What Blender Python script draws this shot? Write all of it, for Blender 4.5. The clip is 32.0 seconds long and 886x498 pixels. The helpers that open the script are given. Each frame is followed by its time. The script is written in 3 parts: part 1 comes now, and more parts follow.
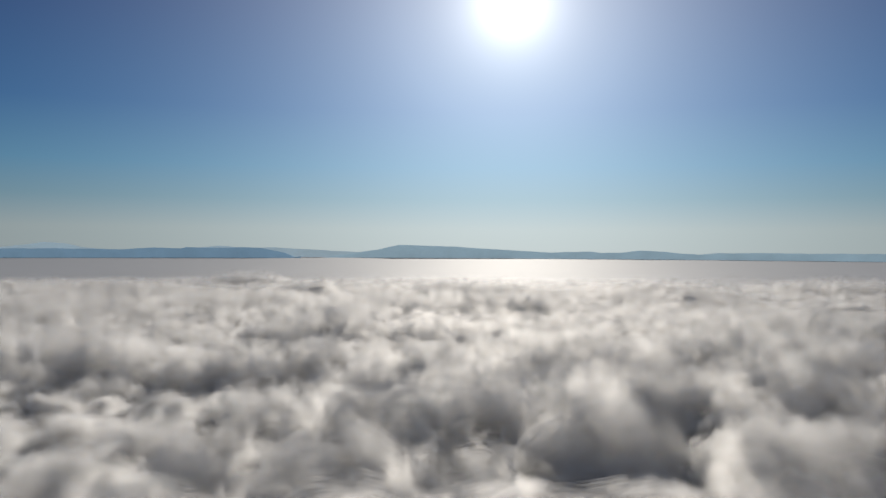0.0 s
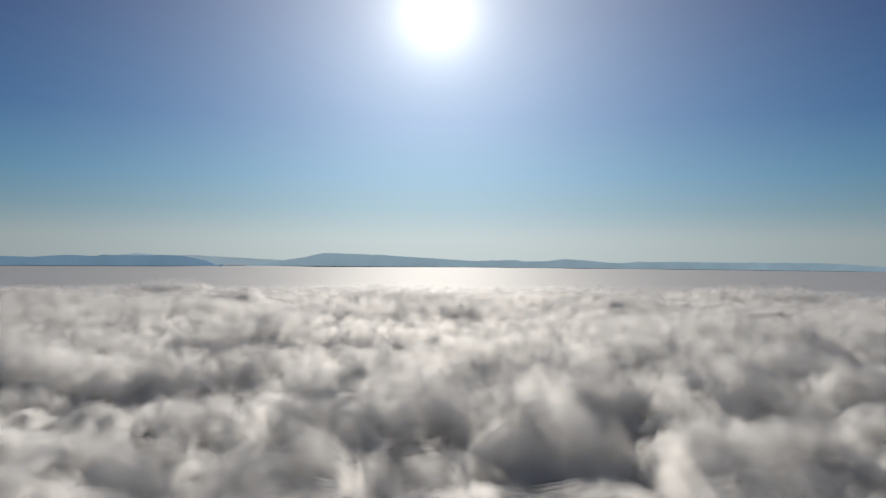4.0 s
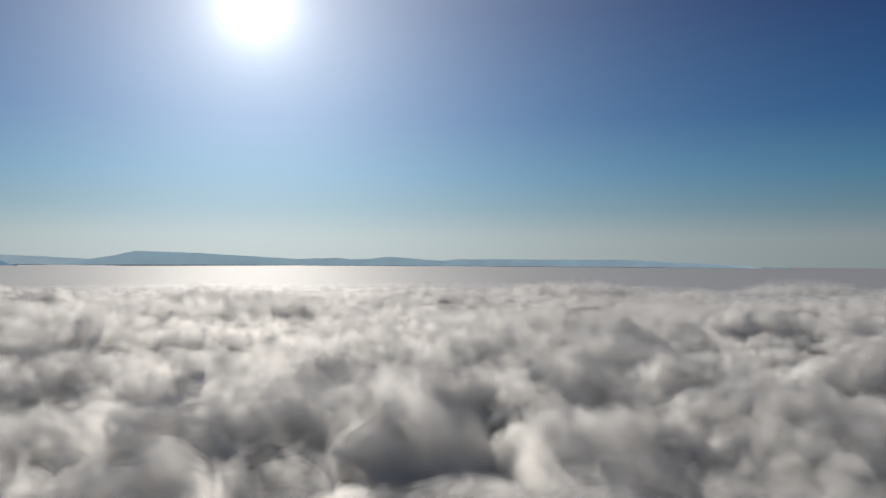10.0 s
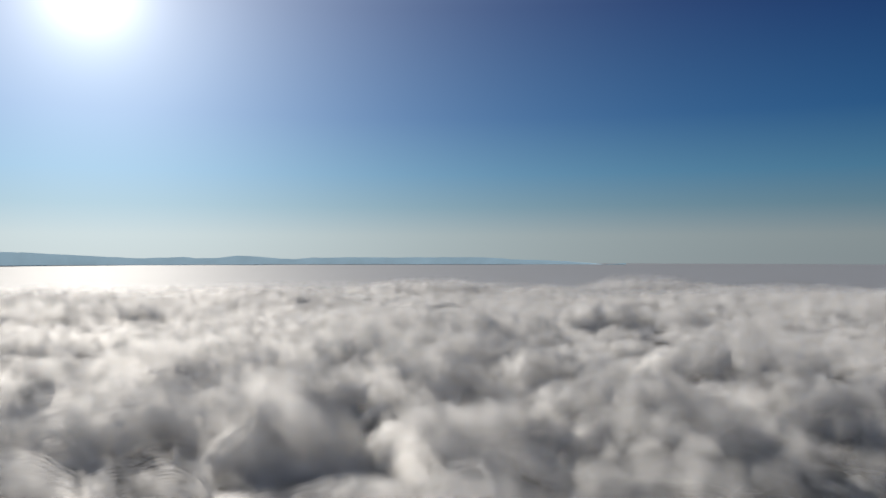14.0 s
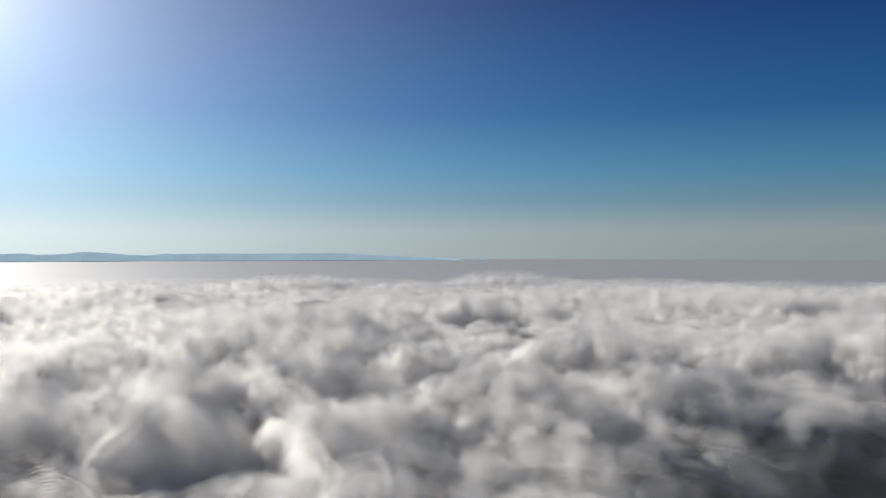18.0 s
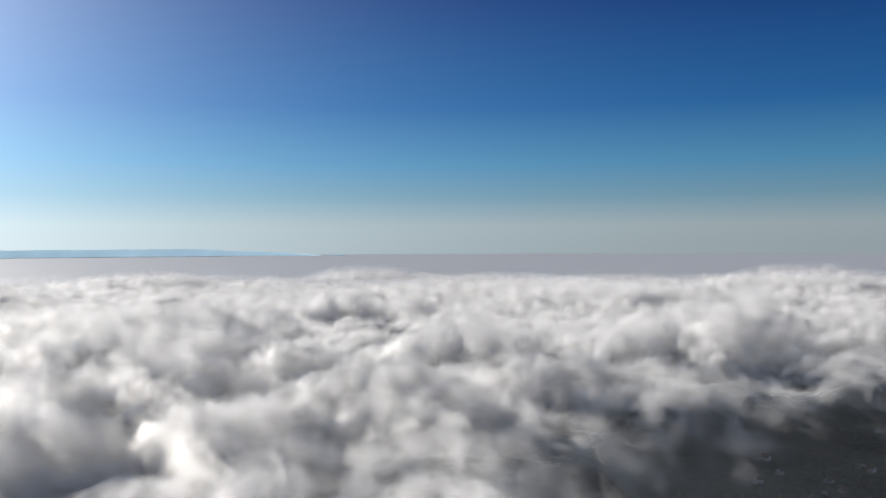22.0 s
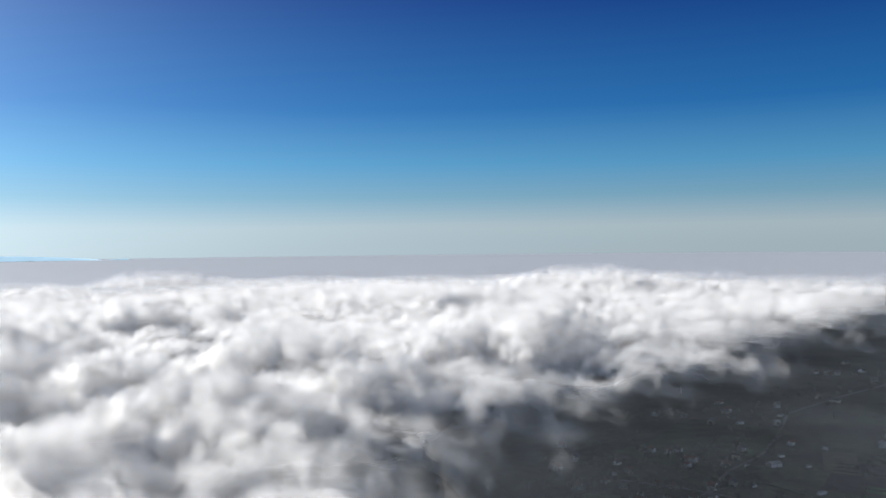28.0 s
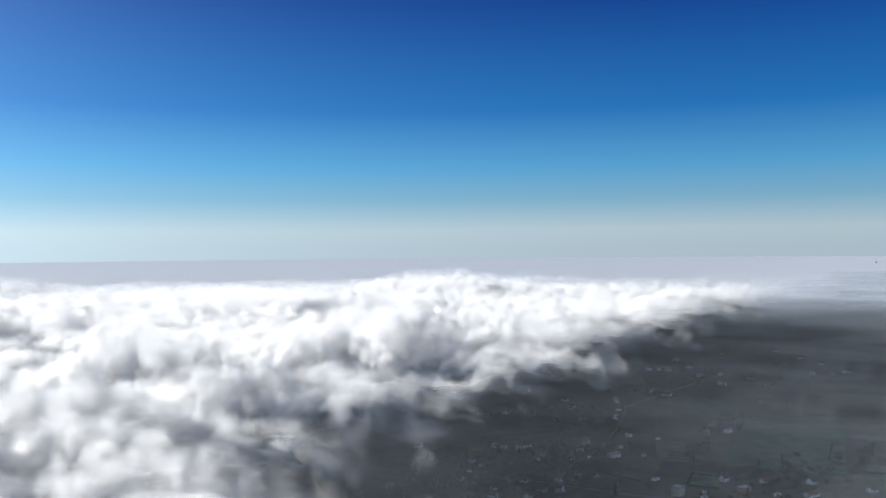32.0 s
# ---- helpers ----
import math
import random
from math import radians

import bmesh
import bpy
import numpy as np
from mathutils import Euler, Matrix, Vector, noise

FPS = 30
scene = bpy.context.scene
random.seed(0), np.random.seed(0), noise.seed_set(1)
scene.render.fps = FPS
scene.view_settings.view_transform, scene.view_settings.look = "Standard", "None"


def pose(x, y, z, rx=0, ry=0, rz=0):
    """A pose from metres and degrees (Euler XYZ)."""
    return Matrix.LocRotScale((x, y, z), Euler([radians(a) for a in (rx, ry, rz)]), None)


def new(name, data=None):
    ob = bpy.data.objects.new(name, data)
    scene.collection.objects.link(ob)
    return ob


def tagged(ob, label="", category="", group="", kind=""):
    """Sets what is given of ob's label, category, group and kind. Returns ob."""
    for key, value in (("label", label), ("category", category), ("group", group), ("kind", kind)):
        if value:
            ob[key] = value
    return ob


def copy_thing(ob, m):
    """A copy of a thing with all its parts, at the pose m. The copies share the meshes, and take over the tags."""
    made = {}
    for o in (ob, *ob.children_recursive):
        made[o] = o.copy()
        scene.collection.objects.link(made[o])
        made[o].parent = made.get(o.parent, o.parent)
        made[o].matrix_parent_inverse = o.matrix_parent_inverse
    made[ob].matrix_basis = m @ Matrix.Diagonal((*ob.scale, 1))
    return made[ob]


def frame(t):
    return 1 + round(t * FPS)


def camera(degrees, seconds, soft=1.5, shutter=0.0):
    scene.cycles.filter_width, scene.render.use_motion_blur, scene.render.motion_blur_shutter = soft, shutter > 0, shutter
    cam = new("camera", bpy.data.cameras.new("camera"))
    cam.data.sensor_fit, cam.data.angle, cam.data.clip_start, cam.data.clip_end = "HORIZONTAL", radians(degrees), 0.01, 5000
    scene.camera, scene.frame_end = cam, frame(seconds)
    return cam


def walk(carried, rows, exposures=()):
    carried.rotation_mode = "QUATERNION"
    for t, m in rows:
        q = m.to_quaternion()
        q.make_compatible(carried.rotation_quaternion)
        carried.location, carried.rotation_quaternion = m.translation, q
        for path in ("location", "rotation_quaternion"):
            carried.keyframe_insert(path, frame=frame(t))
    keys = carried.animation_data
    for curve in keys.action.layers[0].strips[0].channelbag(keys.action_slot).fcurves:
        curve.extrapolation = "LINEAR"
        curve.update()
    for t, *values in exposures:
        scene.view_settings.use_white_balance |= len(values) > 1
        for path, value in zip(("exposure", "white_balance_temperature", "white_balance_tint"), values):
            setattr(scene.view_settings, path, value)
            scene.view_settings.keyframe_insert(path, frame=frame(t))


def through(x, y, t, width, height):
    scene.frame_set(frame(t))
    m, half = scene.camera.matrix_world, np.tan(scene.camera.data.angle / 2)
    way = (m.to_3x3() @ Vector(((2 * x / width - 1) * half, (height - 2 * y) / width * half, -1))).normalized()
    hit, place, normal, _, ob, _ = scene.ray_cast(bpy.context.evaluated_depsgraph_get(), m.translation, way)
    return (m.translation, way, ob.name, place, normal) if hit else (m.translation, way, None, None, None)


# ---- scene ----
import colorsys

# camera and its walk: seconds, x, y, z, heading to the right, pitch, roll
PATH = [
    (0.0, -0.4, 0.3, 175.0, -17.40, -0.12, -0.31), (0.5, -0.9, 1.0, 174.7, -16.79, 0.05, -0.44),
    (1.0, -1.6, 1.3, 174.5, -16.34, 0.28, -0.50), (1.5, -2.6, 1.5, 174.2, -15.98, 0.50, -0.50),
    (2.0, -3.7, 1.5, 174.1, -15.53, 0.55, -0.46), (3.0, -6.2, 1.3, 173.8, -13.87, 0.54, -0.38),
    (3.5, -7.5, 1.2, 173.7, -12.96, 0.54, -0.42), (5.5, -12.3, 1.2, 173.4, -9.25, 0.45, -0.50),
    (6.0, -13.4, 1.4, 173.3, -8.42, 0.44, -0.50), (7.0, -15.4, 1.9, 173.3, -6.61, 0.43, -0.48),
    (8.0, -17.2, 2.5, 173.2, -4.32, 0.41, -0.38), (9.0, -19.0, 3.1, 173.2, -1.86, 0.42, -0.34),
    (10.0, -20.7, 3.7, 173.2, 0.63, 0.46, -0.33), (11.0, -22.4, 4.0, 173.2, 3.09, 0.47, -0.26),
    (12.0, -24.2, 4.1, 173.3, 5.65, 0.43, -0.15), (13.0, -26.2, 3.9, 173.4, 8.37, 0.42, -0.07),
    (14.0, -28.3, 3.4, 173.6, 11.13, 0.34, 0.00), (14.5, -29.5, 3.0, 173.7, 12.54, 0.29, 0.02),
    (16.5, -34.4, 0.8, 174.1, 17.39, 0.14, 0.05), (17.0, -35.8, 0.2, 174.2, 18.55, 0.10, 0.04),
    (18.0, -38.5, -1.1, 174.5, 21.05, 0.04, 0.02), (19.0, -41.2, -2.3, 174.9, 23.73, -0.11, 0.04),
    (20.0, -44.0, -3.3, 175.2, 26.27, -0.20, 0.12), (21.0, -46.6, -4.0, 175.5, 28.68, -0.27, 0.19),
    (22.0, -49.1, -4.2, 175.8, 31.18, -0.36, 0.24), (23.0, -51.4, -4.0, 176.1, 33.24, -0.44, 0.28),
    (24.0, -53.5, -3.4, 176.4, 35.29, -0.48, 0.38), (25.0, -55.4, -2.2, 176.7, 37.55, -0.50, 0.46),
    (25.5, -56.3, -1.5, 176.8, 38.85, -0.49, 0.52), (27.5, -59.6, 1.5, 177.2, 44.37, -0.37, 0.60),
    (28.0, -60.5, 2.2, 177.3, 45.66, -0.32, 0.58), (29.0, -62.5, 3.2, 177.5, 47.97, -0.30, 0.46),
    (30.0, -65.1, 3.1, 177.7, 50.56, -0.26, 0.37), (31.0, -68.5, 1.5, 177.9, 53.32, -0.19, 0.38),
    (32.0, -73.2, -2.3, 178.4, 56.06, -0.09, 0.45),
]
SCALE = 1.4           # metres to one unit of the plan
cam = camera(57.47, 32.0)
walk(cam, [(t, pose(x * SCALE, y * SCALE, z * SCALE, 90 + p, r, -h)) for t, x, y, z, h, p, r in PATH],
     [(0.0, 0.48, 6950, 10), (7.0, 0.46, 6950, 10), (11.0, 0.48, 6900, 10), (14.0, 0.62, 6850, 10), (18.0, 0.92, 6750, 10), (24.0, 1.36, 6550, 10), (28.0, 1.64, 6400, 9),
      (32.0, 1.9, 6250, 8)])

# world, sun
SUN_AZ, SUN_EL = -12.6, 16.8          # degrees; azimuth to the right of +y
sun_dir = Vector((math.sin(radians(SUN_AZ)) * math.cos(radians(SUN_EL)),
                  math.cos(radians(SUN_AZ)) * math.cos(radians(SUN_EL)), math.sin(radians(SUN_EL))))
world = bpy.data.worlds.new("world")
scene.world = world
world.use_nodes = True
wn, wl = world.node_tree.nodes, world.node_tree.links
wn.clear()


def math_node(nodes, links, op, a, b=None, clamp=False):
    n = nodes.new("ShaderNodeMath")
    n.operation, n.use_clamp = op, clamp
    for i, v in enumerate((a, b)):
        if v is None:
            continue
        if isinstance(v, (int, float)):
            n.inputs[i].default_value = v
        else:
            links.new(v, n.inputs[i])
    return n.outputs[0]


def ramp_node(nodes, links, fac, stops, interp="LINEAR"):
    n = nodes.new("ShaderNodeValToRGB")
    n.color_ramp.interpolation = interp
    el = n.color_ramp.elements
    while len(el) < len(stops):
        el.new(0.5)
    for e, (p, c) in zip(el, stops):
        e.position = p
        e.color = (*c, 1) if len(c) == 3 else c
    links.new(fac, n.inputs[0])
    return n.outputs[0]


def mix_rgb(nodes, links, kind, fac, a, b):
    n = nodes.new("ShaderNodeMix")
    n.data_type, n.blend_type = "RGBA", kind
    n.clamp_result = False
    for sock, v in ((n.inputs[0], fac), (n.inputs[6], a), (n.inputs[7], b)):
        if isinstance(v, (int, float)):
            sock.default_value = v
        elif isinstance(v, tuple):
            sock.default_value = (*v, 1)
        else:
            links.new(v, sock)
    return n.outputs[2]


def build_world():
    sky = wn.new("ShaderNodeTexSky")
    sky.sky_type, sky.sun_disc = "NISHITA", False
    sky.sun_elevation, sky.sun_rotation = radians(SUN_EL), radians(SUN_AZ)
    sky.altitude, sky.air_density, sky.dust_density, sky.ozone_density = 300, 1.0, 0.0, 3.0
    co = wn.new("ShaderNodeTexCoord").outputs["Generated"]
    unit = wn.new("ShaderNodeVectorMath")
    unit.operation = "NORMALIZE"
    wl.new(co, unit.inputs[0])
    sep = wn.new("ShaderNodeSeparateXYZ")
    wl.new(unit.outputs[0], sep.inputs[0])
    dot = wn.new("ShaderNodeVectorMath")
    dot.operation = "DOT_PRODUCT"
    wl.new(unit.outputs[0], dot.inputs[0])
    dot.inputs[1].default_value = sun_dir
    angle = math_node(wn, wl, "ARCCOSINE", math_node(wn, wl, "MINIMUM", dot.outputs["Value"], 0.999999))
    deg = math_node(wn, wl, "MULTIPLY", angle, 180 / math.pi)
    # clear air by height with added fill light overhead, whitened by the haze near the horizon and by the bright air
    # round the sun
    clear = ramp_node(wn, wl, sep.outputs[2], SKY_STOPS)
    scattered = mix_rgb(wn, wl, "MULTIPLY", 1.0, sky.outputs[0], SKY_TINT)
    total = mix_rgb(wn, wl, "MIX", 0.1, clear, scattered)
    for strength, width, power, tint in GLOW:
        e = math_node(wn, wl, "POWER", math_node(wn, wl, "DIVIDE", deg, width), power)
        e = math_node(wn, wl, "MULTIPLY", math_node(wn, wl, "EXPONENT", math_node(wn, wl, "MULTIPLY", e, -1.0)), strength)
        total = mix_rgb(wn, wl, "ADD", 1.0, total, mix_rgb(wn, wl, "MULTIPLY", 1.0, tint, e))
    low = math_node(wn, wl, "EXPONENT", math_node(wn, wl, "MULTIPLY", math_node(wn, wl, "MAXIMUM", sep.outputs[2], 0.0), -1 / 0.09))
    side = math_node(wn, wl, "EXPONENT", math_node(wn, wl, "MULTIPLY", deg, -1 / 26.0))
    total = mix_rgb(wn, wl, "ADD", 1.0, total, mix_rgb(wn, wl, "MULTIPLY", 1.0, (2.5, 2.35, 2.1), math_node(wn, wl, "MULTIPLY", low, side)))
    # the air darkens away from the sun
    away = math_node(wn, wl, "EXPONENT", math_node(wn, wl, "MULTIPLY", math_node(wn, wl, "MAXIMUM", math_node(wn, wl, "SUBTRACT", deg, 8.0), 0.0), -1 / 26.0))
    away = math_node(wn, wl, "ADD", math_node(wn, wl, "MULTIPLY", away, 0.46), 0.54)
    total = mix_rgb(wn, wl, "MULTIPLY", 1.0, total, away)
    bg = wn.new("ShaderNodeBackground")
    bg.inputs[1].default_value = SKY_STRENGTH
    wl.new(total, bg.inputs[0])
    out = wn.new("ShaderNodeOutputWorld")
    wl.new(bg.outputs[0], out.inputs[0])


SKY_STRENGTH = 0.109
SKY_TINT = (0.08, 0.45, 0.9)
# last two stops: added brightness above the view, filling the clouds' hollows
SKY_STOPS = [(0.0, (1.9, 2.15, 2.35)), (0.022, (2.05, 2.3, 2.4)), (0.058, (0.95, 1.7, 2.15)), (0.098, (0.42, 1.4, 2.35)), (0.165, (0.08, 0.62, 1.75)),
             (0.29, (0.02, 0.14, 0.88)), (0.5, (0.6, 0.75, 1.15)), (1.0, (1.6, 1.75, 2.0))]
GLOW = [(40.0, 0.9, 2.0, (1.0, 1.0, 1.0)), (10.0, 1.6, 1.0, (1.0, 1.0, 1.0)), (4.8, 10.5, 1.0, (0.97, 1.0, 1.02)), (0.8, 24.0, 1.0, (0.35, 0.9, 1.3))]
build_world()

sun = new("sun", bpy.data.lights.new("sun", "SUN"))
sun.data.energy, sun.data.angle, sun.data.color = 3.7, radians(0.53), (1.0, 0.98, 0.955)
sun.matrix_world = sun_dir.to_track_quat("Z", "Y").to_matrix().to_4x4()
scene.cycles.transparent_max_bounces = 48
scene.cycles.max_bounces, scene.cycles.diffuse_bounces, scene.cycles.transmission_bounces = 16, 8, 12


# ---- materials ----
def material(name):
    m = bpy.data.materials.new(name)
    m.use_nodes = True
    m.node_tree.nodes.clear()
    return m, m.node_tree.nodes, m.node_tree.links


def principled(name, colour, rough=0.8, variation=0.15, scale=0.5, bump=0.0, metal=0.0, spec=0.3, second=None, random_hue=0.0):
    """A surface with two scales of variation in its colour and a fine relief."""
    m, n, l = material(name)
    co = n.new("ShaderNodeTexCoord").outputs["Object"]
    tex = []
    for s, d in ((scale, 3), (scale * 9, 4)):
        t = n.new("ShaderNodeTexNoise")
        t.inputs["Scale"].default_value, t.inputs["Detail"].default_value = s, d
        l.new(co, t.inputs["Vector"])
        tex.append(t.outputs[0])
    mixed = math_node(n, l, "ADD", math_node(n, l, "MULTIPLY", tex[0], 0.6), math_node(n, l, "MULTIPLY", tex[1], 0.4))
    dark = tuple(c * (1 - variation * 1.6) for c in colour)
    light = second or tuple(min(1, c * (1 + variation)) for c in colour)
    col = ramp_node(n, l, mixed, [(0.32, dark), (0.68, light)])
    if random_hue:
        info = n.new("ShaderNodeObjectInfo").outputs["Random"]
        hsv = n.new("ShaderNodeHueSaturation")
        l.new(col, hsv.inputs["Color"])
        l.new(math_node(n, l, "ADD", math_node(n, l, "MULTIPLY", info, random_hue), 1 - random_hue / 2), hsv.inputs["Value"])
        col = hsv.outputs[0]
    b = n.new("ShaderNodeBsdfPrincipled")
    l.new(col, b.inputs["Base Color"])
    b.inputs["Roughness"].default_value, b.inputs["Metallic"].default_value = rough, metal
    b.inputs["Specular IOR Level"].default_value = spec
    if bump:
        bp = n.new("ShaderNodeBump")
        bp.inputs["Strength"].default_value = bump
        l.new(tex[1], bp.inputs["Height"])
        l.new(bp.outputs[0], b.inputs["Normal"])
    out = n.new("ShaderNodeOutputMaterial")
    l.new(b.outputs[0], out.inputs[0])
    return m


def soft_normal(n, l, share):
    """Vapour scatters much the same whichever way its surface leans."""
    g = n.new("ShaderNodeNewGeometry")
    m = n.new("ShaderNodeMix")
    m.data_type = "VECTOR"
    m.inputs[0].default_value = share
    l.new(g.outputs["Normal"], m.inputs[4])
    m.inputs[5].default_value = (-0.03, 0.16, 0.985)
    u = n.new("ShaderNodeVectorMath")
    u.operation = "NORMALIZE"
    l.new(m.outputs[1], u.inputs[0])
    return u.outputs[0]


def cloud_material(name, colour, wisps, cut, soft, through, gloss=0.0, rough=0.6, attr=True, scale=0.06, depth=0.0, shine=(1, 0.98, 0.95, 1), uneven=True):
    """Vapour: scattered light from both sides, thinned by drifting wisps and by the density of the bank."""
    m, n, l = material(name)
    co = n.new("ShaderNodeTexCoord").outputs["Object"]
    t = n.new("ShaderNodeTexNoise")
    t.inputs["Scale"].default_value, t.inputs["Detail"].default_value, t.inputs["Roughness"].default_value = scale, 7.0, 0.62
    t.inputs["Distortion"].default_value = 0.4
    l.new(co, t.inputs["Vector"])
    shade = n.new("ShaderNodeTexNoise")
    shade.inputs["Scale"].default_value, shade.inputs["Detail"].default_value = 0.012, 3
    l.new(co, shade.inputs["Vector"])
    tone = ramp_node(n, l, shade.outputs[0], [(0.3, tuple(c * 0.94 for c in colour)), (0.7, colour)])
    if depth:
        d = n.new("ShaderNodeBsdfPrincipled")
        l.new(tone, d.inputs["Base Color"])
        d.inputs["Roughness"].default_value, d.inputs["Specular IOR Level"].default_value = 1.0, 0.0
        d.inputs["Subsurface Weight"].default_value = 1.0
        d.inputs["Subsurface Radius"].default_value = (1.0, 1.0, 1.0)
        d.inputs["Subsurface Scale"].default_value = depth
    else:
        d = n.new("ShaderNodeBsdfDiffuse")
        l.new(tone, d.inputs[0])
        l.new(soft_normal(n, l, 0.8), d.inputs["Normal"])
    tr = n.new("ShaderNodeBsdfTranslucent")
    l.new(tone, tr.inputs[0])
    mix = n.new("ShaderNodeMixShader")
    mix.inputs[0].default_value = through
    l.new(d.outputs[0], mix.inputs[1])
    l.new(tr.outputs[0], mix.inputs[2])
    body = mix.outputs[0]
    if gloss:
        g = n.new("ShaderNodeBsdfGlossy")
        g.inputs["Color"].default_value = shine
        g.inputs["Roughness"].default_value = rough
        l.new(soft_normal(n, l, 0.95), g.inputs["Normal"])
        mg = n.new("ShaderNodeMixShader")
        mg.inputs[0].default_value = gloss
        l.new(body, mg.inputs[1])
        l.new(g.outputs[0], mg.inputs[2])
        body = mg.outputs[0]
    alpha = None
    if wisps < 1 or cut > 0:
        a = math_node(n, l, "DIVIDE", math_node(n, l, "SUBTRACT", t.outputs[0], cut), soft, clamp=True)
        alpha = math_node(n, l, "MULTIPLY", a, wisps)
    if attr:
        at = n.new("ShaderNodeAttribute")
        at.attribute_name = "cover"
        torn = at.outputs["Fac"]
        if uneven:
            # where the bank is thin it is torn by its own unevenness
            torn = math_node(n, l, "ADD", math_node(n, l, "MULTIPLY", torn, 1.2), math_node(n, l, "MULTIPLY", t.outputs[0], 0.5))
            torn = math_node(n, l, "MULTIPLY", math_node(n, l, "SUBTRACT", torn, 0.45), 1.1, clamp=True)
        alpha = torn if alpha is None else math_node(n, l, "MULTIPLY", alpha, torn)
    out = n.new("ShaderNodeOutputMaterial")
    if alpha is None:
        l.new(body, out.inputs[0])
        return m
    clear = n.new("ShaderNodeBsdfTransparent")
    mo = n.new("ShaderNodeMixShader")
    l.new(alpha, mo.inputs[0])
    l.new(clear.outputs[0], mo.inputs[1])
    l.new(body, mo.inputs[2])
    l.new(mo.outputs[0], out.inputs[0])
    return m


WHITE = (0.76, 0.76, 0.76)
MAT_CLOUD = cloud_material("cloud", WHITE, 1.0, 0.0, 1.0, 0.0, depth=28.0, gloss=0.42, rough=0.83)
# layers of the bank from the dense core outwards: share of the full relief, lift, thickness, how torn
VEILS = [(0.28 + 0.044 * k, 0.25 + 0.22 * k + 0.005 * k * k, 0.25 - 0.003 * k, 0.25 + 0.016 * k) for k in range(18)]
MAT_VEIL = [cloud_material("cloud_veil", WHITE, w, c, 0.19, 0.5, scale=0.075, gloss=0.5, rough=0.83) for _, _, w, c in VEILS]
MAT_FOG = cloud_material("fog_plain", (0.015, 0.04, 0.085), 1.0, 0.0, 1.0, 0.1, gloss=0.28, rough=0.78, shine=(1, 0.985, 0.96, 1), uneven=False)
MAT_MIST = cloud_material("thin_mist", (0.38, 0.42, 0.46), 0.32, 0.20, 0.5, 0.5, scale=0.008, uneven=False)


# distance haze put into the hills' colour and a faint glow
def hazed_ridge_material(name, colour, haze_glow):
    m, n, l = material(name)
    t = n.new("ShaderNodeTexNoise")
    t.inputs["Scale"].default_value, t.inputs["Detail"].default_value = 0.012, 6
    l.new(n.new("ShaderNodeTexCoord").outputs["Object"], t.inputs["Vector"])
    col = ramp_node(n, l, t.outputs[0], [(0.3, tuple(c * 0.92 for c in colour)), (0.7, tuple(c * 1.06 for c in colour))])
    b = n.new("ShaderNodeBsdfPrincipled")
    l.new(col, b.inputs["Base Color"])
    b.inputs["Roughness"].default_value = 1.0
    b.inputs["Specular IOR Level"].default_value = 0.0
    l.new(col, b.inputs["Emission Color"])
    b.inputs["Emission Strength"].default_value = haze_glow
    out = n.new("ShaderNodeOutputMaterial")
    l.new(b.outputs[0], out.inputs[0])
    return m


# paler and bluer with distance: the haze is in these colours and their glow
MAT_RIDGE_NEAR = hazed_ridge_material("hazed_hills_near", (0.16, 0.27, 0.38), 0.5)
MAT_RIDGE = hazed_ridge_material("hazed_hills", (0.27, 0.39, 0.47), 0.5)
MAT_RIDGE_FAR = hazed_ridge_material("hazed_hills_far", (0.34, 0.45, 0.52), 0.45)

# ---- noise on arrays ----
_perm = np.random.RandomState(7).permutation(4096)


def hash3(ix, iy, iz):
    return _perm[(_perm[(_perm[ix & 4095] + iy) & 4095] + iz) & 4095]


def grad2(h):
    a = h * (2 * np.pi / 4096)
    return np.cos(a), np.sin(a)


def perlin2(x, y, seed=0):
    ix, iy = np.floor(x).astype(np.int64), np.floor(y).astype(np.int64)
    fx, fy = x - ix, y - iy
    u, v = fx ** 3 * (fx * (fx * 6 - 15) + 10), fy ** 3 * (fy * (fy * 6 - 15) + 10)
    s = []
    for dx in (0, 1):
        for dy in (0, 1):
            gx, gy = grad2(hash3(ix + dx, iy + dy, np.full_like(ix, seed)))
            s.append(gx * (fx - dx) + gy * (fy - dy))
    return 1.4 * ((s[0] * (1 - v) + s[1] * v) * (1 - u) + (s[2] * (1 - v) + s[3] * v) * u)


def fbm(x, y, wave, octaves, seed=0, gain=0.5):
    total, amp = 0.0, 1.0
    for k in range(octaves):
        total = total + amp * perlin2(x / wave, y / wave, seed + k)
        amp, wave = amp * gain, wave * 0.5
    return total


def billow(x, y, wave, octaves, seed=0, gain=0.5):
    """Round tops with creases between them, about 0 in the mean."""
    total, amp = 0.0, 1.0
    for k in range(octaves):
        total = total + amp * (np.sqrt(perlin2(x / wave, y / wave, seed + k) ** 2 + 0.006) * 2.2 - 0.7)
        amp, wave = amp * gain, wave * 0.5
    return total


def smooth(a, b, v):
    t = np.clip((v - a) / (b - a), 0, 1)
    return t * t * (3 - 2 * t)


